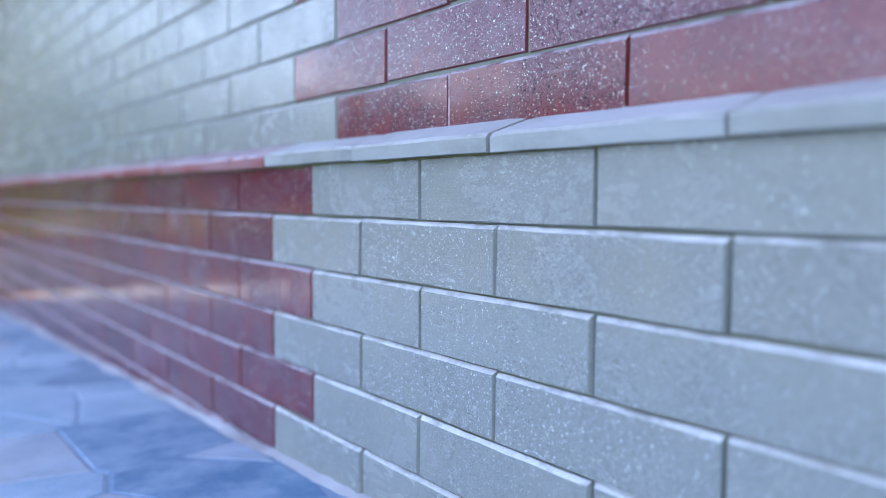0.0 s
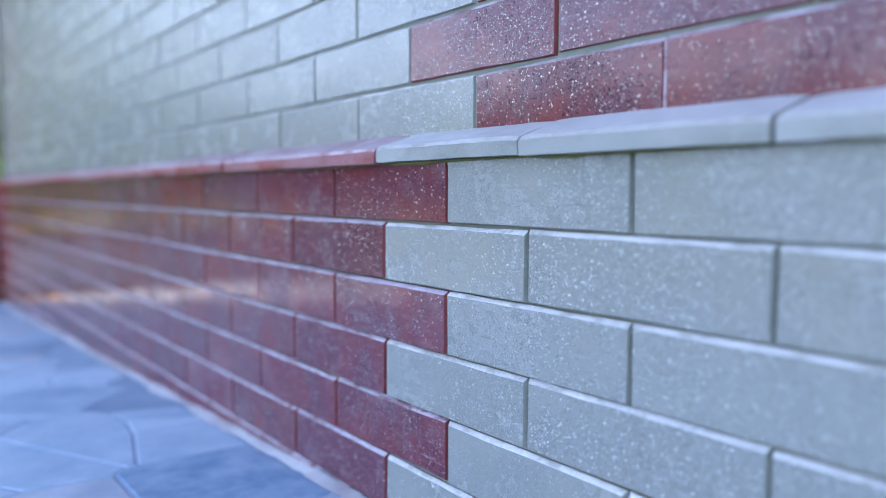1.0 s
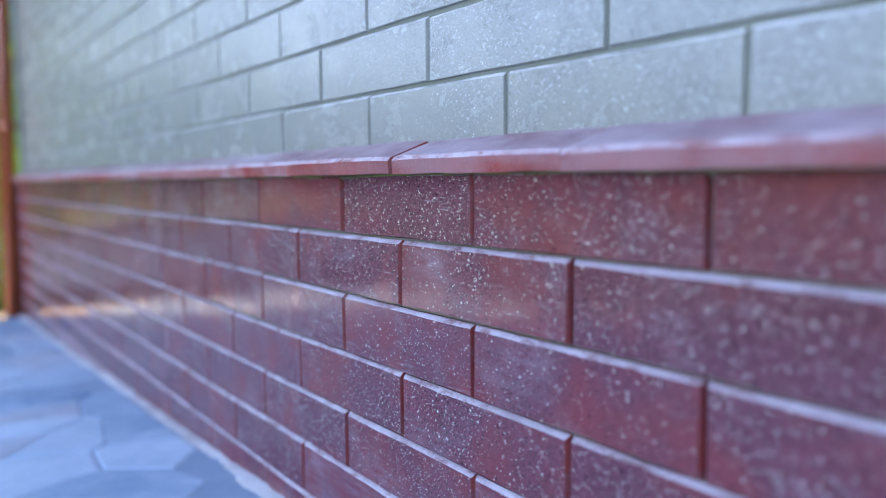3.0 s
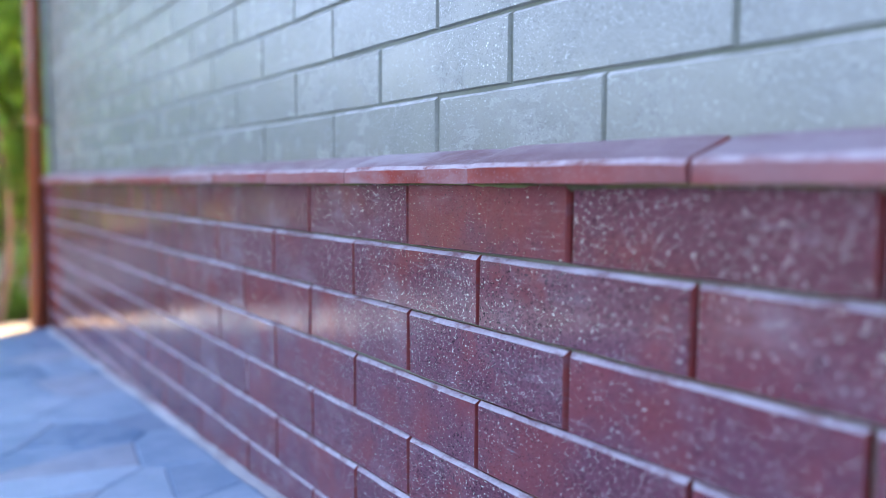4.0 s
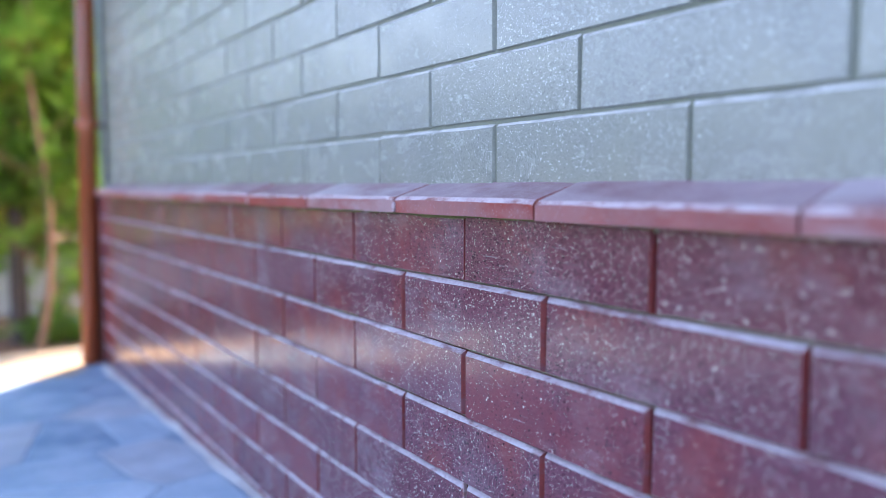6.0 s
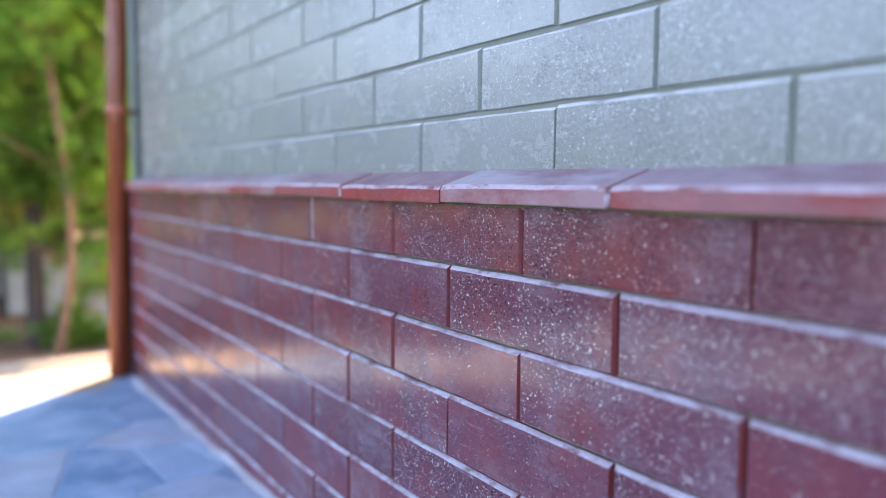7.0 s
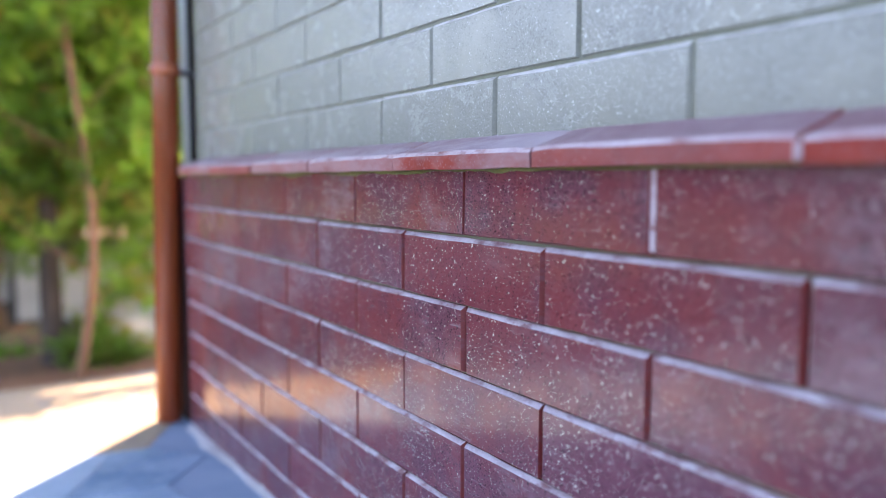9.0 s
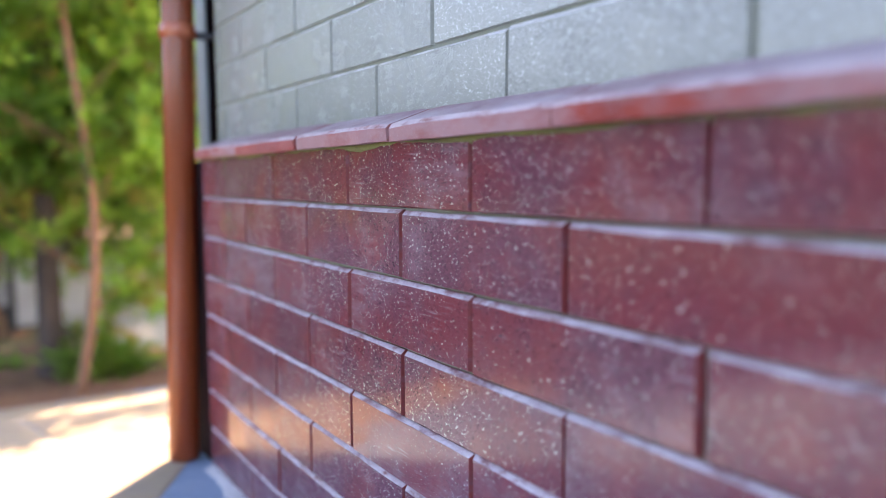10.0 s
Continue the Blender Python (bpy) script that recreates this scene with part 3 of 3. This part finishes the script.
def lay(parent, rows, end, stub, face, bottom_z, is_red, near):
    """Courses in half bond from the wall's end. Those of the near stretch are objects of their own, the rest one mesh."""
    rnd = random.Random(rows[0] + 5)
    rest = {"red": bmesh.new(), "grey": bmesh.new()}
    for row in rows:
        z = bottom_z(row)
        y1 = end
        sizes = ([0.03] if stub else []) + ([P / 2] if row % 2 else [])
        while y1 > -2.5:
            length = sizes.pop(0) if sizes else P
            y = y1 - length / 2
            y1 -= length
            colour = "red" if is_red(row, y) else "grey"
            size = {0.03: "stub", P: "full"}.get(length, "half")
            m = pose(face + rnd.gauss(0, 0.0005), y + rnd.gauss(0, 0.0006), z + rnd.gauss(0, 0.0005), rnd.gauss(0, 0.12), rnd.gauss(0, 0.25), rnd.gauss(0, 0.12))
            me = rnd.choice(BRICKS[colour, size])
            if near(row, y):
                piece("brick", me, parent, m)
            else:
                tmp = me.copy()
                tmp.transform(m)
                rest[colour].from_mesh(tmp)
                bpy.data.meshes.remove(tmp)
    for colour, bm in rest.items():
        if bm.verts:
            tagged(part("brickwork", bm, SKINS[colour], parent), kind="stuff")
        else:
            bm.free()


def edge(row):
    return 0.0 if row % 2 else P / 2


lay(wall_plinth, range(1, 10), PLINTH_END, False, 0.0, lambda r: CAP_Z - C * r + C / 2, lambda r, y: y > edge(r), lambda r, y: y > -1.1)
lay(wall_upper, range(1, 34), BRICK_END, True, 0.041, lambda r: 0.593 + C * r - C / 2, lambda r, y: y < edge(r) and r < 12, lambda r, y: y > -1.1 and r < 15)


# ---- sloping sill bricks on the plinth ----
def sill_mesh(material, seed):
    rnd = random.Random(seed)
    bm = bmesh.new()
    l = 0.2572
    section = [(0.044, -0.004), (-0.013, -0.004), (-0.0135, 0.0112), (-0.0102, 0.0155), (0.044, 0.034)]
    n = 12
    rings = []
    for i in range(n + 1):
        y = -l / 2 + l * i / n
        pull = 0.0015 if i in (0, n) else 0.0
        ring = []
        for q, (x, z) in enumerate(section):
            wave = 0.0011 * noise.noise((y * 14, seed * 3.1, q * 0.9))
            chip = 0.0022 * max(0.0, noise.noise((y * 55, seed * 5.7, q * 4.0)) - 0.25) if q in (1, 2, 3) else 0.0
            ring.append(bm.verts.new((x + wave + chip + pull * (x < 0), y, z + wave - (chip if q != 1 else -chip) - pull * 0.7 * (z > 0.005))))
        rings.append(ring)
    k = len(section)
    for a, b in zip(rings, rings[1:]):
        for i in range(k):
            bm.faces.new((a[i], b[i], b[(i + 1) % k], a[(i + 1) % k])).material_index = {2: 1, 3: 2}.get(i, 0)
    bm.faces.new(rings[0]), bm.faces.new(rings[-1][::-1])
    bmesh.ops.recalc_face_normals(bm, faces=bm.faces)
    return mesh_of("sill_brick", bm, material)


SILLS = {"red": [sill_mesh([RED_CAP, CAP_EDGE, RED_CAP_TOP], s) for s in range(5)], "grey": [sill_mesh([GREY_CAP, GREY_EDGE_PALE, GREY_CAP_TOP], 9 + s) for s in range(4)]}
bm = bmesh.new()
prism(bm, [(0.044, 0.561), (0.003, 0.561), (0.003, 0.574), (0.006, 0.580), (0.044, 0.594)], -2.55, 3.797)
sill = tagged(part("sill", bm, MORTAR), "sloping sill course of grey and red bricks on the plinth", "sill", kind="structure")
rnd = random.Random(4)
for i in range(-10, 14):
    y = 0.130 + 0.2605 * (i + 0.5)
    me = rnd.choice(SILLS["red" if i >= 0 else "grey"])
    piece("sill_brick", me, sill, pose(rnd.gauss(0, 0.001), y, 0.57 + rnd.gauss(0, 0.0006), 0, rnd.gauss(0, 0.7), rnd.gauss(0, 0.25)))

# uneven mortar squeezed out under the sill
bm = bmesh.new()
prev = None
y = -1.5
while y < 3.79:
    h = 0.001 + (0.006 + 0.008 * (y > 2.2)) * max(0, noise.noise((y * 7, 0.3, 0)) - 0.05 + 0.2 * (y > 2.2)) + 0.003 * noise.noise((y * 40, 2.0, 0))
    o = -0.002 + 0.006 * max(0, noise.noise((y * 8, 5.3, 0)))
    ring = [bm.verts.new(c) for c in ((0.01, y, 0.567), (-0.004 - o, y, 0.567), (-0.002 - o, y, 0.5655 - h * 0.7), (0.004, y, 0.564 - h))]
    if prev:
        for i in range(4):
            bm.faces.new((prev[i], ring[i], ring[(i + 1) % 4], prev[(i + 1) % 4])).smooth = True
    prev = ring
    y += 0.012
bmesh.ops.recalc_face_normals(bm, faces=bm.faces)
part("mortar_bead", bm, MOSS, sill, "mossy green mortar under the sill")


# pale mortar that fills a few of the upright joints flush
def mortar_patch(parent, face, y, z0, z1, wide):
    bm = add_box(bmesh.new(), (face + 0.0006, y - wide / 2, z0), (face + 0.006, y + wide / 2, z1), 0.0006)
    part("mortar_patch", bm, CAP_EDGE, parent, "pale mortar filling a joint")


mortar_patch(wall_plinth, 0.0, 2.34, CAP_Z - C + 0.004, CAP_Z - 0.006, 0.0062)
mortar_patch(wall_plinth, 0.0, 1.563, 0.207, 0.272, 0.003)
mortar_patch(wall_upper, 0.041, -0.26, 0.597, 0.593 + C - 0.004, 0.0035)
mortar_patch(sill, -0.0125, 0.130 + 0.2605 * 8, 0.568, 0.579, 0.006)
mortar_patch(sill, -0.0125, 0.130 + 0.2605 * 6, 0.568, 0.579, 0.006)


# ---- flagstones ----
def clip(poly, p, n):
    """The part of a polygon on the near side of the line through p with normal n."""
    out = []
    for a, b in zip(poly, poly[1:] + poly[:1]):
        da, db = (a - p).dot(n), (b - p).dot(n)
        if da <= 0:
            out.append(a)
        if da * db < 0:
            out.append(a + (b - a) * (da / (da - db)))
    return out


def flagstones():
    rnd = random.Random(21)
    seeds = []
    step = 0.215
    for i in range(10):
        for j in range(40):
            x, y = -1.95 + step * (i + 0.5) + rnd.uniform(-0.17, 0.17), -2.5 + step * (j + 0.5) + rnd.uniform(-0.17, 0.17)
            seeds.append(Vector((x, y)))
    for i in range(7):
        for j in range(7):
            seeds.append(Vector((0.17 + step * i + rnd.uniform(-0.09, 0.09), 3.97 + step * (j + 0.5) + rnd.uniform(-0.09, 0.09))))
    for s in seeds:
        if s.y > PAVING_END:
            continue
        x1 = -0.02 if s.x < 0 else 1.58
        y0 = -2.58 if s.x < 0 else 3.93
        poly = [Vector(c) for c in ((-1.98, y0), (x1, y0), (x1, PAVING_END), (-1.98, PAVING_END))]
        for q in seeds:
            if q is not s and (q - s).length < 0.75:
                poly = clip(poly, (s + q) / 2 - (q - s).normalized() * 0.0018, q - s)
                if len(poly) < 3:
                    break
        if len(poly) < 3:
            continue
        c = sum(poly, Vector((0, 0))) / len(poly)
        bm = bmesh.new()
        lift = rnd.uniform(0.0035, 0.0048)
        def ring(f, dz):
            return [bm.verts.new((c.x + (p.x - c.x) * f - c.x, c.y + (p.y - c.y) * f - c.y, ground_height(c.y + (p.y - c.y) * f) + dz - ground_height(c.y))) for p in poly]
        a, b, t = ring(1.0, -0.02), ring(1.0, lift - 0.002), ring(0.96, lift)
        for lo, hi in ((a, b), (b, t)):
            for i in range(len(poly)):
                k = (i + 1) % len(poly)
                bm.faces.new((lo[i], lo[k], hi[k], hi[i]))
        bm.faces.new(t)
        bmesh.ops.recalc_face_normals(bm, faces=bm.faces)
        if t and bm.faces[:][-1].normal.z < 0:
            bmesh.ops.reverse_faces(bm, faces=bm.faces)
        ob = part("flagstone", bm, SUN_STONE if c.y > 3.72 else STONE, pavement)
        ob.location = (c.x, c.y, ground_height(c.y))


flagstones()

# pale mortar fillet where the paving meets the plinth
bm = bmesh.new()
prev = None
y = -2.5
while y < PLINTH_END:
    w = 0.012 + 0.013 * noise.noise((y * 6, 0.0, 4.0)) + 0.010 * noise.noise((y * 31, 0.0, 1.0))
    h = 0.009 + 0.006 * noise.noise((y * 7, 2.0, 9.0)) + 0.004 * noise.noise((y * 37, 1.0, 3.0))
    z = ground_height(y)
    ring = [bm.verts.new(v) for v in ((0.008, y, z - 0.02), (0.008, y, z + h), (-0.004, y, z + h * 0.9), (-w * 0.6, y, z + h * 0.45), (-w - 0.01, y, z + 0.001), (-w - 0.01, y, z - 0.02))]
    if prev:
        for i in range(6):
            bm.faces.new((prev[i], ring[i], ring[(i + 1) % 6], prev[(i + 1) % 6])).smooth = True
    prev = ring
    y += 0.02
bmesh.ops.recalc_face_normals(bm, faces=bm.faces)
part("mortar_fillet", bm, FILLET, pavement, "pale mortar along the foot of the wall")
